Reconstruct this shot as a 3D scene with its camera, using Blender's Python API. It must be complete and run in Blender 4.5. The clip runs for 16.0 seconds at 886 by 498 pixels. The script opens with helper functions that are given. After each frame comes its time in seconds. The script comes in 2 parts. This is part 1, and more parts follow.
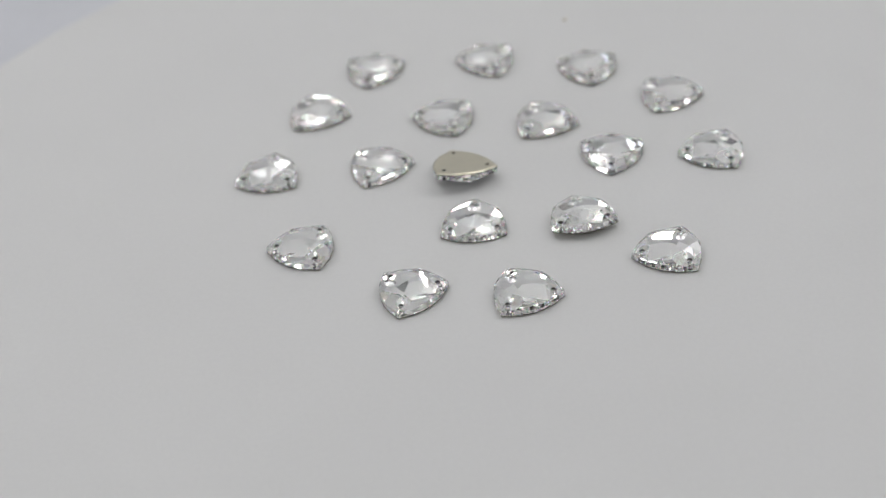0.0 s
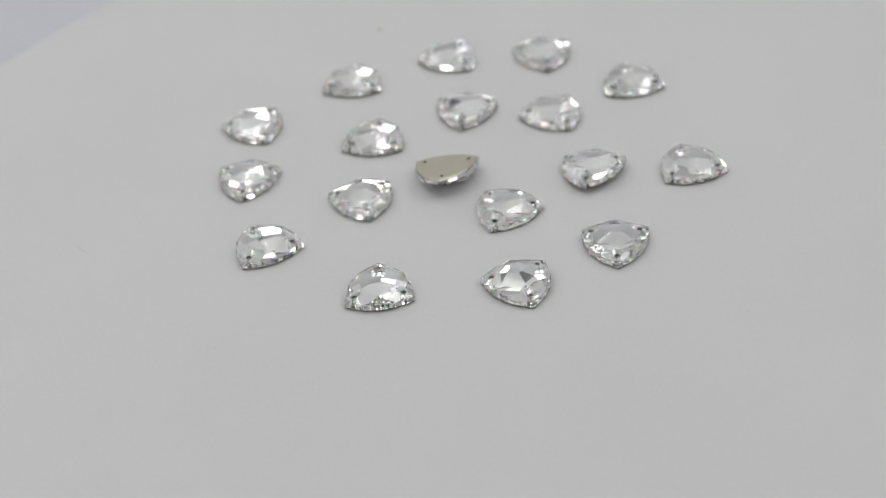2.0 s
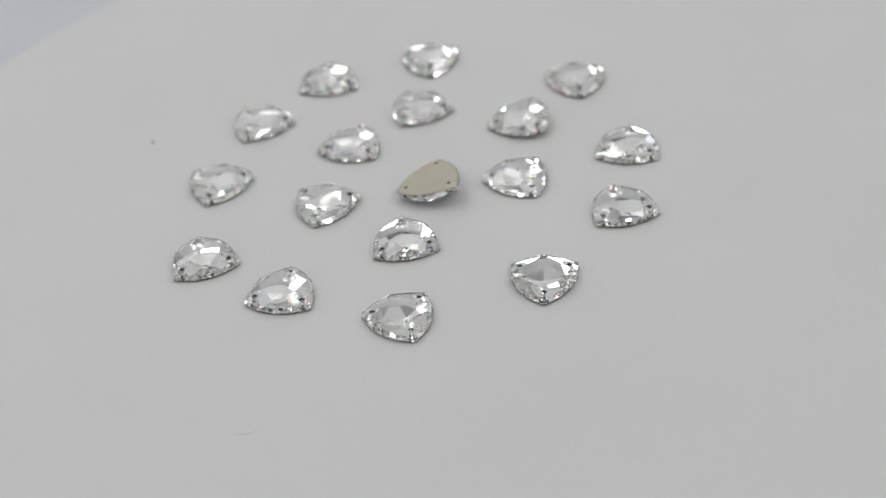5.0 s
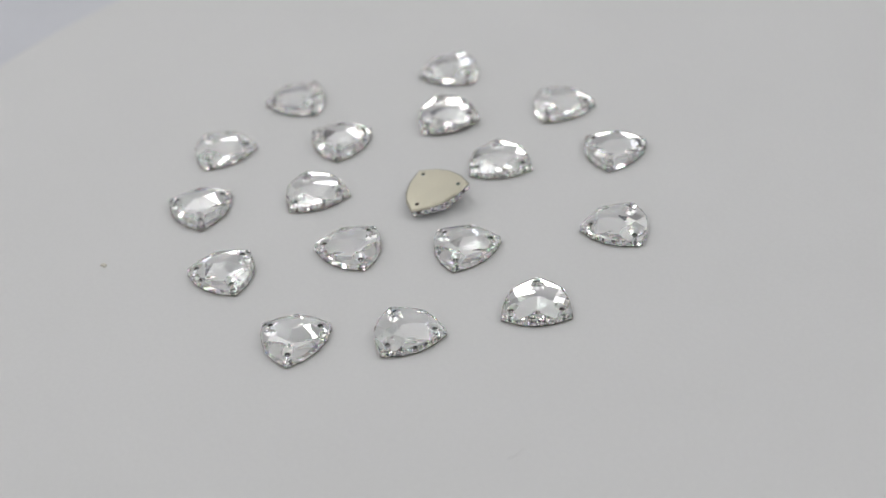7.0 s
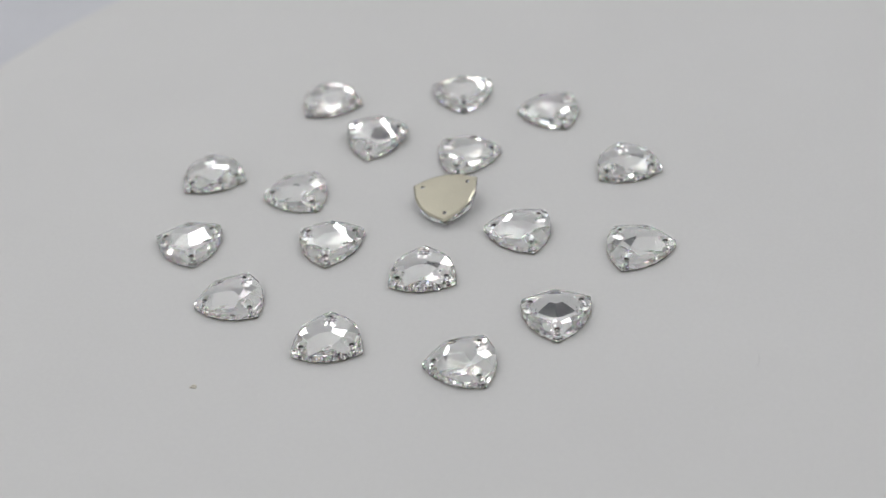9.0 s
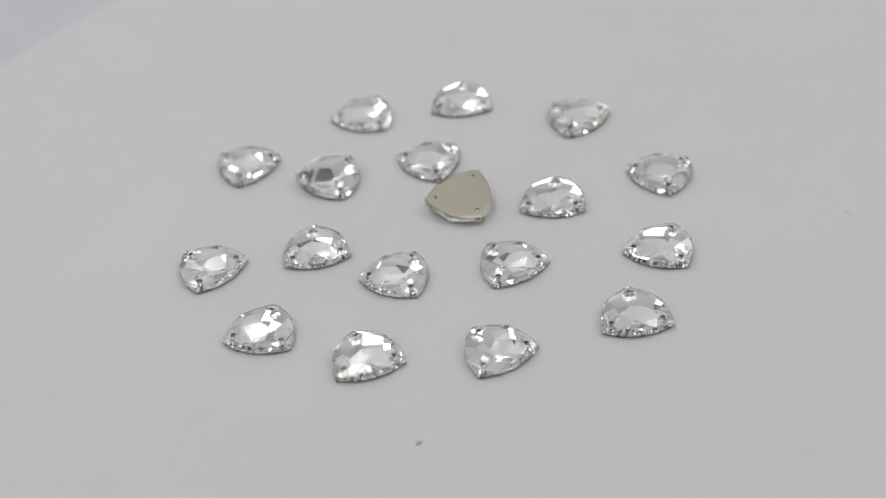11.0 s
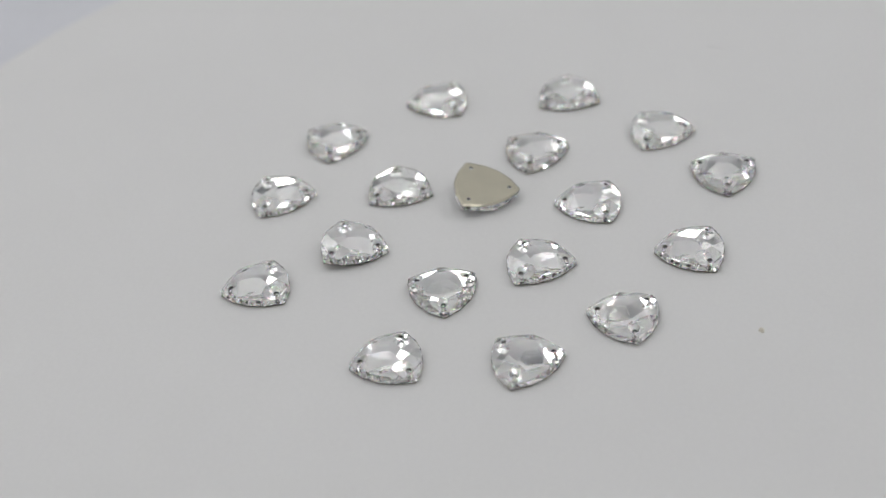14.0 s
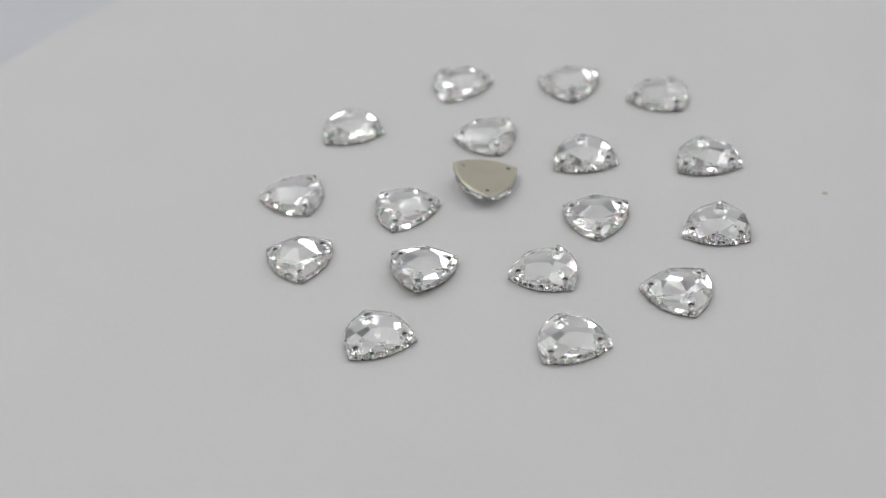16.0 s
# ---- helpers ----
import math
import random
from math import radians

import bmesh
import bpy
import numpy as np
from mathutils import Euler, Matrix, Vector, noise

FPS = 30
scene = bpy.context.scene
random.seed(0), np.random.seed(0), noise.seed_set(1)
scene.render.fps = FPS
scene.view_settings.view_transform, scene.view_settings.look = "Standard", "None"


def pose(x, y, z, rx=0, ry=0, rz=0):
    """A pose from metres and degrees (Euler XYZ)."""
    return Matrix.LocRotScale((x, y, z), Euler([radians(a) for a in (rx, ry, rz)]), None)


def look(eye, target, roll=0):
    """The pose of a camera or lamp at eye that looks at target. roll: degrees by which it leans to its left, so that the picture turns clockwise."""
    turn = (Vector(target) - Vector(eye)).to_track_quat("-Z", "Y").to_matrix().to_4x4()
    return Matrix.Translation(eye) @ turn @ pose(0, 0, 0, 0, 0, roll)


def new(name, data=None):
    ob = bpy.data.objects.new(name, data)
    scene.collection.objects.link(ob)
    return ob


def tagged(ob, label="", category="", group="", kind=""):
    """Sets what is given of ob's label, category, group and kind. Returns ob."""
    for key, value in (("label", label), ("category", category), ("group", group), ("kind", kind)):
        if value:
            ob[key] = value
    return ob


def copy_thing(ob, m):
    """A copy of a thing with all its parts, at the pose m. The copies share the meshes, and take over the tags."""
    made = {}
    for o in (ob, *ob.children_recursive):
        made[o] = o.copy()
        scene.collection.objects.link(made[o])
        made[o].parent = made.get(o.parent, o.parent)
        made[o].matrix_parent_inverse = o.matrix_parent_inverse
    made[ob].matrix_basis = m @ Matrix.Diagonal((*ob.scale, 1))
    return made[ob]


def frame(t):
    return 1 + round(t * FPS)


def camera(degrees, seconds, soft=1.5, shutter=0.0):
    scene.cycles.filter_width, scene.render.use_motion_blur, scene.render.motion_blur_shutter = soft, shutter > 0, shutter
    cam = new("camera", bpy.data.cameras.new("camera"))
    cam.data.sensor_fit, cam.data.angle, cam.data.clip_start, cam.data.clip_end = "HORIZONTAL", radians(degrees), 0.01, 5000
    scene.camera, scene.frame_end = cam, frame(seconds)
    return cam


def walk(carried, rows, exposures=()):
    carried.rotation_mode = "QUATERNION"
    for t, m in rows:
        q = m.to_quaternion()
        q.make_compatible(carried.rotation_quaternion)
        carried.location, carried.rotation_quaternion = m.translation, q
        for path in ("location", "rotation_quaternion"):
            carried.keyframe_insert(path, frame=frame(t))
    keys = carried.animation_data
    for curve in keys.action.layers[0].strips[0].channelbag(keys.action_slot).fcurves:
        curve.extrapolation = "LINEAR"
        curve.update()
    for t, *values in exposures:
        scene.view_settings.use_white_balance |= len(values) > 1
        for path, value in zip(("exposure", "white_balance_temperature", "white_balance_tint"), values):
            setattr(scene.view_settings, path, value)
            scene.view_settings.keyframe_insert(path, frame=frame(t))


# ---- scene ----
# A lit photo tent: a white turntable turns slowly under a still camera,
# with seventeen foil-backed sew-on crystals lying face up on it and one face down.
SECONDS = 16.0
SPIN = 17.7098          # degrees a second, anticlockwise from above
R_TIP = 0.00931        # from a crystal's middle to its tips
R_DISC = 0.1605

cam = camera(31.16, SECONDS, soft=1.35)
cam.data.dof.use_dof = True
cam.data.dof.focus_distance = 0.366
cam.data.dof.aperture_fstop = 10.5
STAND = look((0.0, -0.32796, 0.229), (-0.00551, -0.00814, -0.01118), -6.154)
walk(cam, [(0, STAND), (SECONDS, STAND)])

# ---- light ----
scene.view_settings.exposure = 0.015
scene.cycles.max_bounces = 24
scene.cycles.glossy_bounces = scene.cycles.transmission_bounces = 20
world = bpy.data.worlds.new("dim_room")
world.use_nodes = True
world.node_tree.nodes["Background"].inputs[0].default_value = (0.75, 0.8, 0.9, 1)
world.node_tree.nodes["Background"].inputs[1].default_value = 0.05
scene.world = world


def area_lamp(name, eye, target, sx, sy, watts, colour):
    data = bpy.data.lights.new(name, "AREA")
    data.shape, data.size, data.size_y = "RECTANGLE", sx, sy
    data.energy, data.color = watts, colour
    ob = new(name, data)
    ob.matrix_world = look(eye, target)
    return ob


WHITE = (1.0, 0.997, 0.988)
# two strips along the tent's top, from front to back
for name, x, watts in (("tent_strip_west", -0.21, 0.74), ("tent_strip_east", 0.21, 0.52)):
    area_lamp(name, (x, 0.15, 0.70), (x, 0.15, 0), 0.55, 0.042, watts, WHITE).rotation_euler.z = radians(90)
# a square fill added in the tent's upper back corner to brighten the upturned foil
area_lamp("tent_lamp_corner", (-0.38, 0.62, 0.62), (0, 0, 0), 0.20, 0.20, 0.45, WHITE)
# at the tent's top edges: a lamp over the front, two added fills brightening opposite sides
area_lamp("tent_lamp_south", (0.0, -0.54, 0.56), (0, 0.1, 0.05), 0.8, 0.16, 0.78, WHITE)
area_lamp("tent_lamp_west", (-0.56, 0.1, 0.66), (0.62, 0.1, 0.25), 0.10, 0.7, 1.1, WHITE)
area_lamp("tent_lamp_east", (0.56, 0.1, 0.66), (-0.62, 0.1, 0.25), 0.10, 0.7, 2.3, WHITE)


# ---- materials ----
def material(name, colour, rough=0.5, metal=0.0, grain=0.0, grain_size=400.0, stain=0.0, stain_size=20.0, bump=0.0, glass=0.0, ior=1.5):
    """A node material with fine grain, broad stains and a little relief."""
    m = bpy.data.materials.new(name)
    m.use_nodes = True
    nodes, links = m.node_tree.nodes, m.node_tree.links
    shader = nodes["Principled BSDF"]
    shader.inputs["Base Color"].default_value = (*colour, 1)
    shader.inputs["Roughness"].default_value = rough
    shader.inputs["Metallic"].default_value = metal
    shader.inputs["Transmission Weight"].default_value = glass
    shader.inputs["IOR"].default_value = ior
    if not (grain or stain or bump):
        return m
    where = nodes.new("ShaderNodeTexCoord")
    fine = nodes.new("ShaderNodeTexNoise")
    fine.inputs["Scale"].default_value, fine.inputs["Detail"].default_value = grain_size, 6
    broad = nodes.new("ShaderNodeTexNoise")
    broad.inputs["Scale"].default_value, broad.inputs["Detail"].default_value = stain_size, 4
    for n in (fine, broad):
        links.new(where.outputs["Object"], n.inputs["Vector"])
    value = None
    for n, amount in ((fine, grain), (broad, stain)):
        span = nodes.new("ShaderNodeMapRange")
        span.inputs["From Min"].default_value, span.inputs["From Max"].default_value = 0.3, 0.7
        span.inputs["To Min"].default_value, span.inputs["To Max"].default_value = 1 - amount, 1 + amount
        links.new(n.outputs["Fac"], span.inputs["Value"])
        if value is None:
            value = span.outputs["Result"]
        else:
            both = nodes.new("ShaderNodeMath")
            both.operation = "MULTIPLY"
            links.new(value, both.inputs[0])
            links.new(span.outputs["Result"], both.inputs[1])
            value = both.outputs[0]
    tint = nodes.new("ShaderNodeVectorMath")
    tint.operation = "SCALE"
    tint.inputs[0].default_value = colour
    links.new(value, tint.inputs["Scale"])
    links.new(tint.outputs["Vector"], shader.inputs["Base Color"])
    if bump:
        relief = nodes.new("ShaderNodeBump")
        relief.inputs["Strength"].default_value, relief.inputs["Distance"].default_value = bump, 0.0002
        links.new(fine.outputs["Fac"], relief.inputs["Height"])
        links.new(relief.outputs["Normal"], shader.inputs["Normal"])
    return m


def lead_glass(name, indices, spread):
    """Clear glass that bends blue light more than red: three tinted glasses that add up to a clear one."""
    m = bpy.data.materials.new(name)
    m.use_nodes = True
    nodes, links = m.node_tree.nodes, m.node_tree.links
    nodes.remove(nodes["Principled BSDF"])
    total = None
    for k, ior in enumerate(indices):
        glass = nodes.new("ShaderNodeBsdfGlass")
        tint = [spread] * 3
        tint[k] = 0.995 - 2 * spread
        glass.inputs["Color"].default_value = (*tint, 1)
        glass.inputs["Roughness"].default_value = 0.0
        glass.inputs["IOR"].default_value = ior
        if total is None:
            total = glass.outputs[0]
        else:
            both = nodes.new("ShaderNodeAddShader")
            links.new(total, both.inputs[0])
            links.new(glass.outputs[0], both.inputs[1])
            total = both.outputs[0]
    links.new(total, nodes["Material Output"].inputs["Surface"])
    return m


TABLE = material("white_table_plastic", (0.60, 0.60, 0.60), 0.55, grain=0.012, grain_size=900, stain=0.012, stain_size=18, bump=0.05)
RIM = material("turntable_base_plastic", (0.5, 0.5, 0.5), 0.4, grain=0.02, grain_size=300, bump=0.03)
SHEET = material("pale_backdrop_sheet", (0.58, 0.59, 0.63), 0.8, grain=0.02, grain_size=500, stain=0.03, stain_size=6, bump=0.1)
FABRIC = material("white_tent_fabric", (0.87, 0.87, 0.87), 0.9, grain=0.03, grain_size=600, stain=0.03, stain_size=5, bump=0.2)
DARK = material("dark_gap_sheet", (0.04, 0.04, 0.043), 0.8, grain=0.05, grain_size=60, stain=0.08, stain_size=4, bump=0.1)
CRYSTAL = lead_glass("clear_lead_crystal", (1.536, 1.545, 1.557), 0.305)
SILVER = material("silver_mirror_foil", (0.93, 0.93, 0.92), 0.02, metal=1.0)
FOIL = material("champagne_foil_lacquer", (0.54, 0.51, 0.41), 0.28, metal=0.75, grain=0.03, grain_size=2500, stain=0.04, stain_size=150, bump=0.03)
# rim lacquer, darkened to draw the contact shadow line below the edge
BRONZE = material("dark_rim_line", (0.045, 0.039, 0.032), 0.45, metal=0.2, grain=0.1, grain_size=3000)
# ground bore wall, its near-black colour standing in for shade down the holes
BORE = material("shaded_bore_glass", (0.05, 0.05, 0.05), 0.4, glass=0.25, ior=1.5, grain=0.1, grain_size=3000, bump=0.3)
FROST = material("frosted_countersink_glass", (0.93, 0.93, 0.93), 0.28, glass=1.0, ior=1.54, grain=0.04, grain_size=3000, bump=0.2)
LINT = material("grey_lint", (0.50, 0.50, 0.50), 0.9, grain=0.1, grain_size=3000)
CRUMB = material("beige_crumb", (0.56, 0.53, 0.46), 0.8, grain=0.2, grain_size=3000, bump=0.5)


# ---- mesh helpers ----
def mesh_of(name, bm, *materials):
    data = bpy.data.meshes.new(name)
    bmesh.ops.recalc_face_normals(bm, faces=bm.faces)
    bm.to_mesh(data)
    bm.free()
    for m in materials:
        data.materials.append(m)
    return data


def part(name, bm, mat, parent, label=""):
    ob = new(name, mesh_of(name, bm, *(mat if isinstance(mat, tuple) else (mat,))))
    ob.parent = parent
    return tagged(ob, label)


def lathe(profile, sides):
    """A closed solid of revolution from (radius, height) pairs that start and end on the axis."""
    bm = bmesh.new()
    rings = []
    for r, z in profile:
        if r == 0:
            rings.append([bm.verts.new((0, 0, z))])
        else:
            rings.append([bm.verts.new((r * math.cos(2 * math.pi * k / sides), r * math.sin(2 * math.pi * k / sides), z)) for k in range(sides)])
    for a, b in zip(rings, rings[1:]):
        for k in range(sides):
            j = (k + 1) % sides
            face = [a[k % len(a)], a[j % len(a)], b[j % len(b)], b[k % len(b)]]
            seen = []
            for v in face:
                if v not in seen:
                    seen.append(v)
            bm.faces.new(seen)
    return bm


def slab(x0, x1, y0, y1, z0, z1):
    bm = bmesh.new()
    bmesh.ops.create_cube(bm, size=1)
    for v in bm.verts:
        v.co = (x0 + (v.co.x + 0.5) * (x1 - x0), y0 + (v.co.y + 0.5) * (y1 - y0), z0 + (v.co.z + 0.5) * (z1 - z0))
    return bm


# ---- the tent round the table ----
FLOOR_Z = -0.045


def structure(name, bm, mat, label, category):
    return tagged(new(name, mesh_of(name, bm, mat)), label, category, kind="structure")


structure("floor", slab(-0.64, 0.64, -0.66, 0.72, FLOOR_Z - 0.02, FLOOR_Z), SHEET, "pale grey-blue backdrop sheet under the turntable", "floor")
structure("wall_north", slab(-0.62, 0.62, 0.70, 0.72, FLOOR_Z, 0.69), FABRIC, "plain white fabric back of the photo tent", "wall")
structure("wall_west", slab(-0.64, -0.62, -0.6, 0.72, FLOOR_Z, 0.74), FABRIC, "plain white fabric side of the photo tent", "wall")
structure("wall_east", slab(0.62, 0.64, -0.6, 0.72, FLOOR_Z, 0.74), FABRIC, "plain white fabric side of the photo tent", "wall")
structure("wall_south", slab(-0.62, -0.075, -0.62, -0.60, FLOOR_Z, 0.74), FABRIC, "plain white fabric front flap of the photo tent", "wall")
structure("wall_south_flap", slab(0.075, 0.62, -0.62, -0.60, FLOOR_Z, 0.74), FABRIC, "plain white fabric front flap of the photo tent", "wall")
# unseen dark sheet, added to give the facets something dark to reflect
structure("wall_south_opening", slab(-0.64, 0.64, -0.66, -0.64, FLOOR_Z, 0.74), DARK, "plain dark sheet added behind the gap between the front flaps, for dark reflections", "wall")
structure("ceiling", slab(-0.64, 0.64, -0.66, 0.72, 0.74, 0.76), FABRIC, "plain white fabric top of the photo tent", "ceiling")


# ---- the turntable ----
def turntable():
    """Base with foot on the sheet, and the round plate that turns."""
    table = tagged(new("turntable"), "round white matt plastic turntable turning slowly on a backdrop sheet", "turntable")
    b = 0.0025
    rim = [(R_DISC - b + b * math.sin(a), -b + b * math.cos(a)) for a in [radians(k * 15) for k in range(7)]]
    plate = lathe([(0, 0)] + rim + [(R_DISC - 0.001, -0.011), (R_DISC - 0.003, -0.0125), (0, -0.0125)], 160)
    plate = part("plate", plate, TABLE, table, "smooth white plate with a rounded edge")
    for p in plate.data.polygons:
        p.use_smooth = abs(p.normal.z) < 0.999
    part("base", lathe([(0, -0.0135), (0.118, -0.0135), (0.121, -0.016), (0.125, -0.040), (0.122, FLOOR_Z), (0, FLOOR_Z)], 96), RIM, table, "grey plastic motor base")
    return table


# ---- crystals ----
EDGE = 0.00012   # lacquer under the glass
BACK = 0.935     # of the flat back, inside its bevel
LOW = 0.00045    # height of the widest edge
SIDE = R_TIP * math.sqrt(3)
BULGE = 0.15 * SIDE


def outline():
    """Fifteen points: three blunt tips of two points each, and three on each bulging side."""
    tips = [Vector((R_TIP * math.cos(a), R_TIP * math.sin(a), 0)) for a in (0, 2 * math.pi / 3, 4 * math.pi / 3)]
    points = []
    for k in range(3):
        a, b = tips[k], tips[(k + 1) % 3]
        out = ((a + b) / 2).normalized()
        for s in (0.014, 0.26, 0.5, 0.74, 0.986):
            points.append(a.lerp(b, s) + out * BULGE * (1 - (2 * s - 1) ** 2) * 1.03)
    return points


def ring(bm, points, scale, z):
    return [bm.verts.new((p.x * scale, p.y * scale, z)) for p in points]


def bridge(bm, a, b, index=0):
    for k in range(len(a)):
        j = (k + 1) % len(a)
        bm.faces.new((a[k], a[j], b[j], b[k])).material_index = index


HOLE_AT = 0.0066
HOLE_R = 0.00055
HEIGHT = 0.00392       # of the point in the middle
Q_R = 0.0044          # the kites' corners, towards the tips
P_R, P_Z = 0.0061, 0.0029   # the kites' corners, towards the sides
GIRDLE = 0.985
TIP_Z = 0.00175


def cutter():
    """Three bores with a flared mouth at the front."""
    bm = bmesh.new()
    for k in range(3):
        a = 2 * math.pi / 3 * k
        x, y = HOLE_AT * math.cos(a), HOLE_AT * math.sin(a)
        rings = []
        for r, z in ((HOLE_R, -0.001), (HOLE_R, 0.0004), (HOLE_R, 0.0015), (HOLE_R * 1.15, 0.0021), (HOLE_R * 3.1, 0.0031)):
            rings.append([bm.verts.new((x + r * math.cos(2 * math.pi * s / 16), y + r * math.sin(2 * math.pi * s / 16), z)) for s in range(16)])
        for k, index in enumerate((2, 0, 2, 3)):   # ground lengths coloured dark for the holes' shade, polished length, frosted mouth
            bridge(bm, rings[k], rings[k + 1], index)
        bm.faces.new(rings[0][::-1])
        bm.faces.new(rings[-1])
    return bm


def bored(name, bm, *materials):
    """The mesh of bm with the three bores cut through it."""
    body = new(name, mesh_of(name, bm, *materials))
    tool = new("tool", mesh_of("tool", cutter(), *materials))
    cut = body.modifiers.new("bores", "BOOLEAN")
    cut.operation, cut.object, cut.solver = "DIFFERENCE", tool, "EXACT"
    bpy.context.view_layer.update()
    data = bpy.data.meshes.new_from_object(body.evaluated_get(bpy.context.evaluated_depsgraph_get()))
    bpy.data.objects.remove(body)
    bpy.data.objects.remove(tool)
    return data


def crystal_mesh():
    """Flat mirrored back with a narrow bevel, steep girdle, two long facets at each tip and three kites that meet in the middle."""
    bm, pts = bmesh.new(), outline()
    q_z = HEIGHT - (HEIGHT - P_Z) * Q_R / 2 / P_R
    # the plane of a tip's facets, which the points of the girdle lie in
    fall = (TIP_Z - q_z) / (R_TIP - Q_R)
    lean = (P_Z - q_z - fall * (P_R / 2 - Q_R)) / (P_R * math.sin(math.pi / 3))
    heights = [q_z + fall * (p.x * GIRDLE - Q_R) + lean * p.y * GIRDLE for p in pts[:3]]
    back = ring(bm, pts, BACK, EDGE)
    low = ring(bm, pts, 1.0, LOW)
    high = [bm.verts.new((p.x * GIRDLE, p.y * GIRDLE, heights[min(k % 5, 4 - k % 5)])) for k, p in enumerate(pts)]
    bm.faces.new(back[::-1]).material_index = 1
    bridge(bm, back, low, 1)
    bridge(bm, low, high)
    top = bm.verts.new((0, 0, HEIGHT))
    inner, mids = [], []
    for k in range(3):
        a = 2 * math.pi / 3 * k
        inner.append(bm.verts.new((Q_R * math.cos(a), Q_R * math.sin(a), q_z)))
        a += math.pi / 3
        mids.append(bm.verts.new((P_R * math.cos(a), P_R * math.sin(a), P_Z)))
    for k in range(3):
        j = (k + 1) % 3
        t0, s1, sm, s2, t1 = high[5 * k:5 * k + 5]
        for face in ((top, inner[k], mids[k], inner[j]), (inner[k], t0, s1, mids[k]), (mids[k], s2, t1, inner[j]), (mids[k], s1, sm), (mids[k], sm, s2), (inner[k], high[5 * k - 1], t0)):
            bm.faces.new(face)
    bmesh.ops.recalc_face_normals(bm, faces=bm.faces)
    return bored("crystal_body", bm, CRYSTAL, SILVER, BORE, FROST)


def foil_mesh():
    """The lacquered coat on the back and its bevel."""
    bm, pts = bmesh.new(), outline()
    a = ring(bm, pts, BACK + 0.005, 0.0)
    b = ring(bm, pts, 1.003, LOW - 0.00005)
    c = ring(bm, pts, 1.0, LOW - 0.00002)
    d = ring(bm, pts, BACK - 0.002, EDGE - 0.00002)
    bm.faces.new(a[::-1])
    bridge(bm, a, b)
    bridge(bm, b, c)
    bridge(bm, c, d)
    bm.faces.new(d)
    return bored("foil_backing", bm, FOIL, FOIL, BORE, FROST)


def rim_mesh():
    """The narrow lacquered band where the foil turns up on to the girdle, its colour darkened for contact shadow."""
    bm, pts = bmesh.new(), outline()
    rings = [ring(bm, pts, 1.0, LOW + 0.00007), ring(bm, pts, 1.005, LOW + 0.00006), ring(bm, pts, 1.006, LOW - 0.00010), ring(bm, pts, 1.001, LOW - 0.00006)]
    for a, b in zip(rings, rings[1:] + rings[:1]):
        bridge(bm, a, b)
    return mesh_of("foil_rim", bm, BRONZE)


LABEL = "clear faceted triangular sew-on crystal lying face up on the turntable"


def crystal():
    thing = tagged(new("sew_on_crystal"), LABEL, "rhinestone", "crystals on the turntable")
    body = new("crystal_body", crystal_mesh())
    body.parent = thing
    foil = new("foil_backing", foil_mesh())
    foil.parent = thing
    tagged(foil, "champagne-grey lacquered foil")
    rim = new("foil_rim", rim_mesh())
    rim.parent = thing
    tagged(rim, "dark bronze lacquered rim, darkened for the contact shadow under the edge")
    return thing


# x, y, turn of each crystal on the plate at the start
PLACES = (
    (-0.02089, 0.06278, 17.1),
    (0.01144, 0.06200, 46.4),
    (0.03895, 0.05282, 30.3),
    (0.05842, 0.03498, -1.3),
    (-0.03633, 0.04250, -13.4),
    (-0.00170, 0.03396, 45.7),
    (0.02425, 0.02767, -17.2),
    (0.03968, 0.00950, 21.8),
    (0.06528, 0.00626, 59.6),
    (-0.04864, 0.01468, -39.9),
    (-0.02007, 0.01378, 5.7),
    (0.00280, -0.01510, -34.1),
    (0.02881, -0.01767, -23.7),
    (0.04774, -0.03359, -56.8),
    (-0.03874, -0.01860, 55.0),
    (-0.01357, -0.03950, 10.5),
    (0.01266, -0.04384, -10.2),
)
LEANING = 12    # this one has one edge lifted a little


def local_pose(k):
    x, y, turn = PLACES[k]
    if k != LEANING:
        return pose(x, y, 0.0, 0, 0, turn)
    lifted = Vector((math.cos(radians(-80)), math.sin(radians(-80)), 0))
    m = Matrix.Rotation(radians(6), 4, lifted.cross(Vector((0, 0, 1)))) @ pose(0, 0, 0, 0, 0, turn)
    lowest = min((m @ v).z for v in outline())
    return Matrix.Translation((x, y, -lowest * (BACK + 0.005))) @ m


plate_thing = turntable()
first = crystal()
first.matrix_world = local_pose(0)
crystals = [first] + [copy_thing(first, local_pose(k)) for k in range(1, len(PLACES))]
crystals[LEANING]["label"] = "clear faceted triangular sew-on crystal with one edge lifted off the turntable"

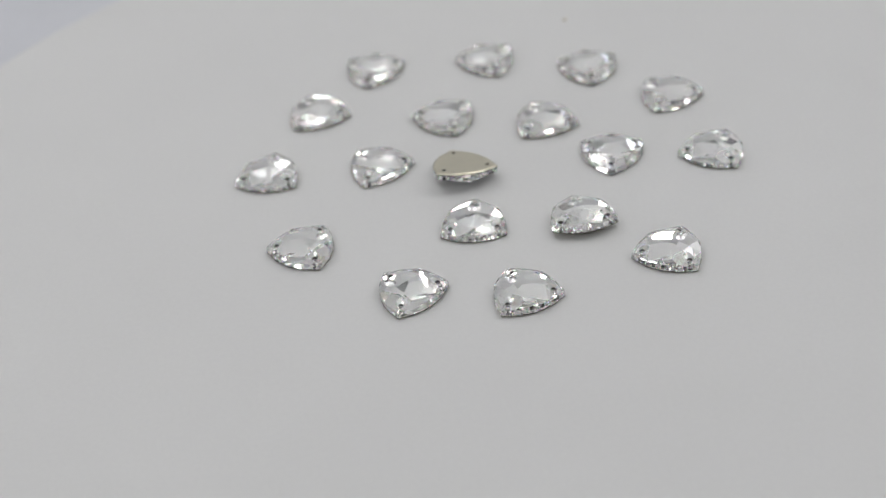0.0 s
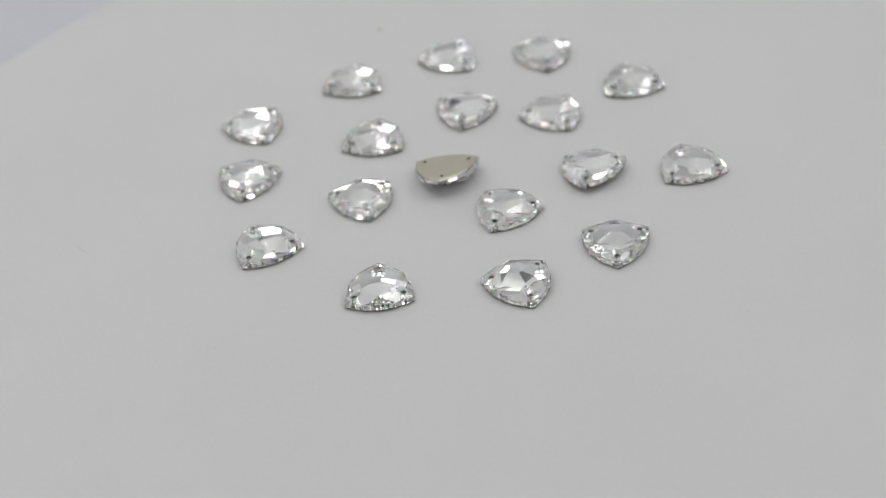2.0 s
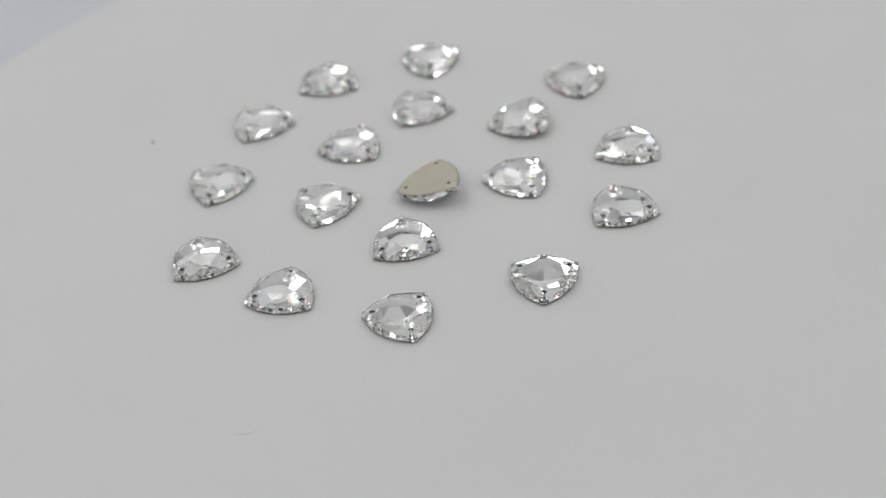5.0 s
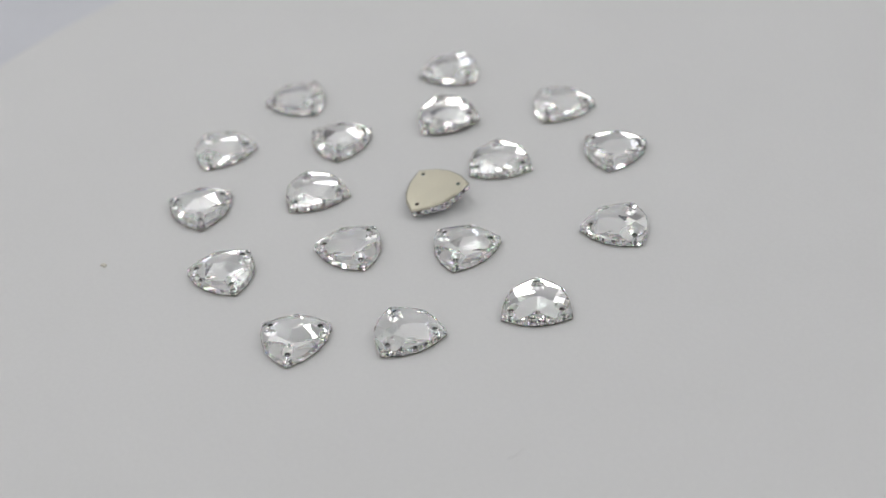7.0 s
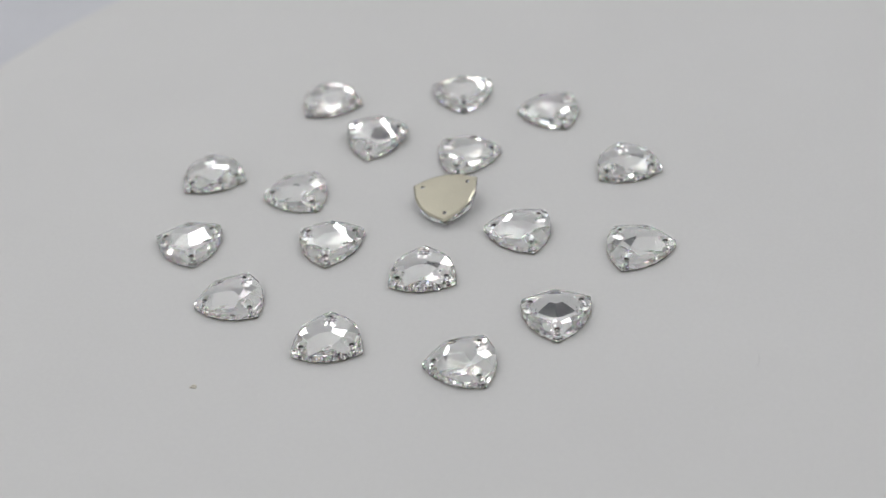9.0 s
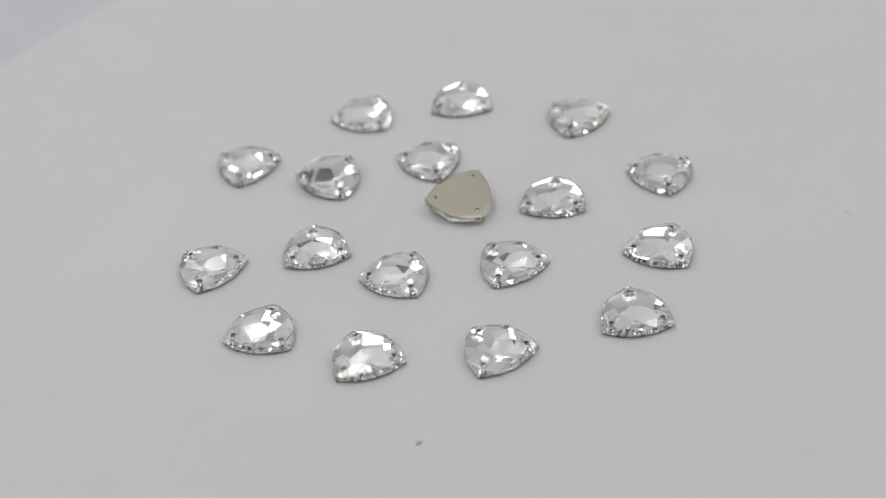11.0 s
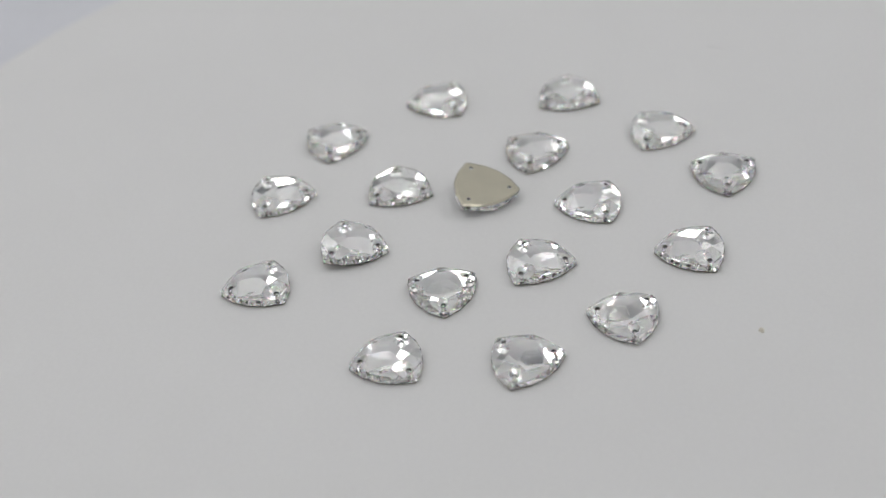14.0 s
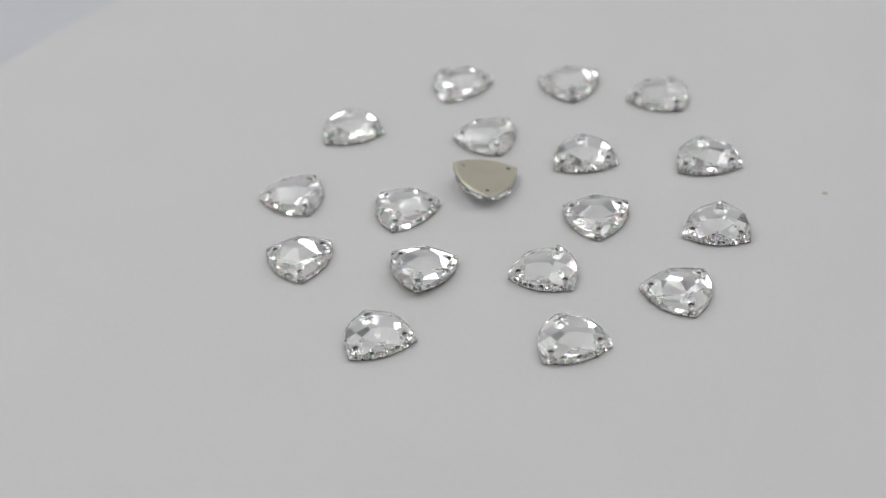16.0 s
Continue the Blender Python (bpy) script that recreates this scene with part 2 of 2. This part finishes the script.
# the crystal that lies on its facets, foil up
up = Vector((0.070, 0.190, 0.980)).normalized()
along = Vector((-0.6829, -0.6751, 0.279))
along = (along - up * along.dot(up)).normalized()
across = (-up).cross(along)
FLIP = Matrix((along, across, -up)).transposed().to_4x4()
lowest = min((FLIP @ v.co).z for v in first.children[0].data.vertices)
FLIP.translation = (0.00128, 0.00697, -lowest)
flipped = copy_thing(first, FLIP)
flipped["label"] = "triangular sew-on crystal lying face down, its champagne-grey foil back up"


# ---- crumbs on the plate ----
def crumb(x, y, size, seed):
    bm = bmesh.new()
    bmesh.ops.create_icosphere(bm, subdivisions=2, radius=size)
    for v in bm.verts:
        v.co *= 1 + 0.5 * noise.noise(v.co * (1.2 / size) + Vector((seed, 0, 0)))
        v.co.x *= 1.35
        v.co.z = max(v.co.z * 0.6, -size * 0.3)
    low = min(v.co.z for v in bm.verts)
    for v in bm.verts:
        v.co.z -= low
    ob = new("crumb", mesh_of("crumb", bm, CRUMB))
    ob.matrix_world = pose(x, y, 0, 0, 0, 40 * seed)
    return tagged(ob, "tiny beige crumb lying on the white turntable", "crumb")


def lint(x, y, turn):
    """A short curled fibre, thicker than a hair, lying flat."""
    bm = bmesh.new()
    path = [Vector((0.0048 * (u - 0.5), -0.0006 * math.sin(u * 2.6), 0.00006 + 0.00008 * math.sin(u * 5) ** 2)) for u in [k / 12 for k in range(13)]]
    rings = []
    for k, p in enumerate(path):
        r = 0.00006 * (0.55 + 0.45 * math.sin(math.pi * k / 12))
        rings.append([bm.verts.new(p + Vector((0, r * math.cos(a), r * math.sin(a)))) for a in [2 * math.pi * i / 6 for i in range(6)]])
    for a, b in zip(rings, rings[1:]):
        bridge(bm, a, b)
    bm.faces.new(rings[0][::-1])
    bm.faces.new(rings[-1])
    ob = new("lint_fibre", mesh_of("lint_fibre", bm, LINT))
    ob.matrix_world = pose(x, y, 0, 0, 0, turn)
    return tagged(ob, "short pale grey lint fibre lying on the turntable", "lint")


loose = [lint(-0.0818, 0.0479, -84), crumb(*(0.03562, 0.08225), 0.0006, 1)]


def motions():
    """The plate turns evenly, and carries all that lies on it."""
    for ob in [plate_thing, *crystals, flipped, *loose]:
        start = ob.matrix_basis.copy()
        walk(ob, [(t, pose(0, 0, 0, 0, 0, SPIN * t) @ start) for t in [0.25 * k for k in range(65)]])


motions()
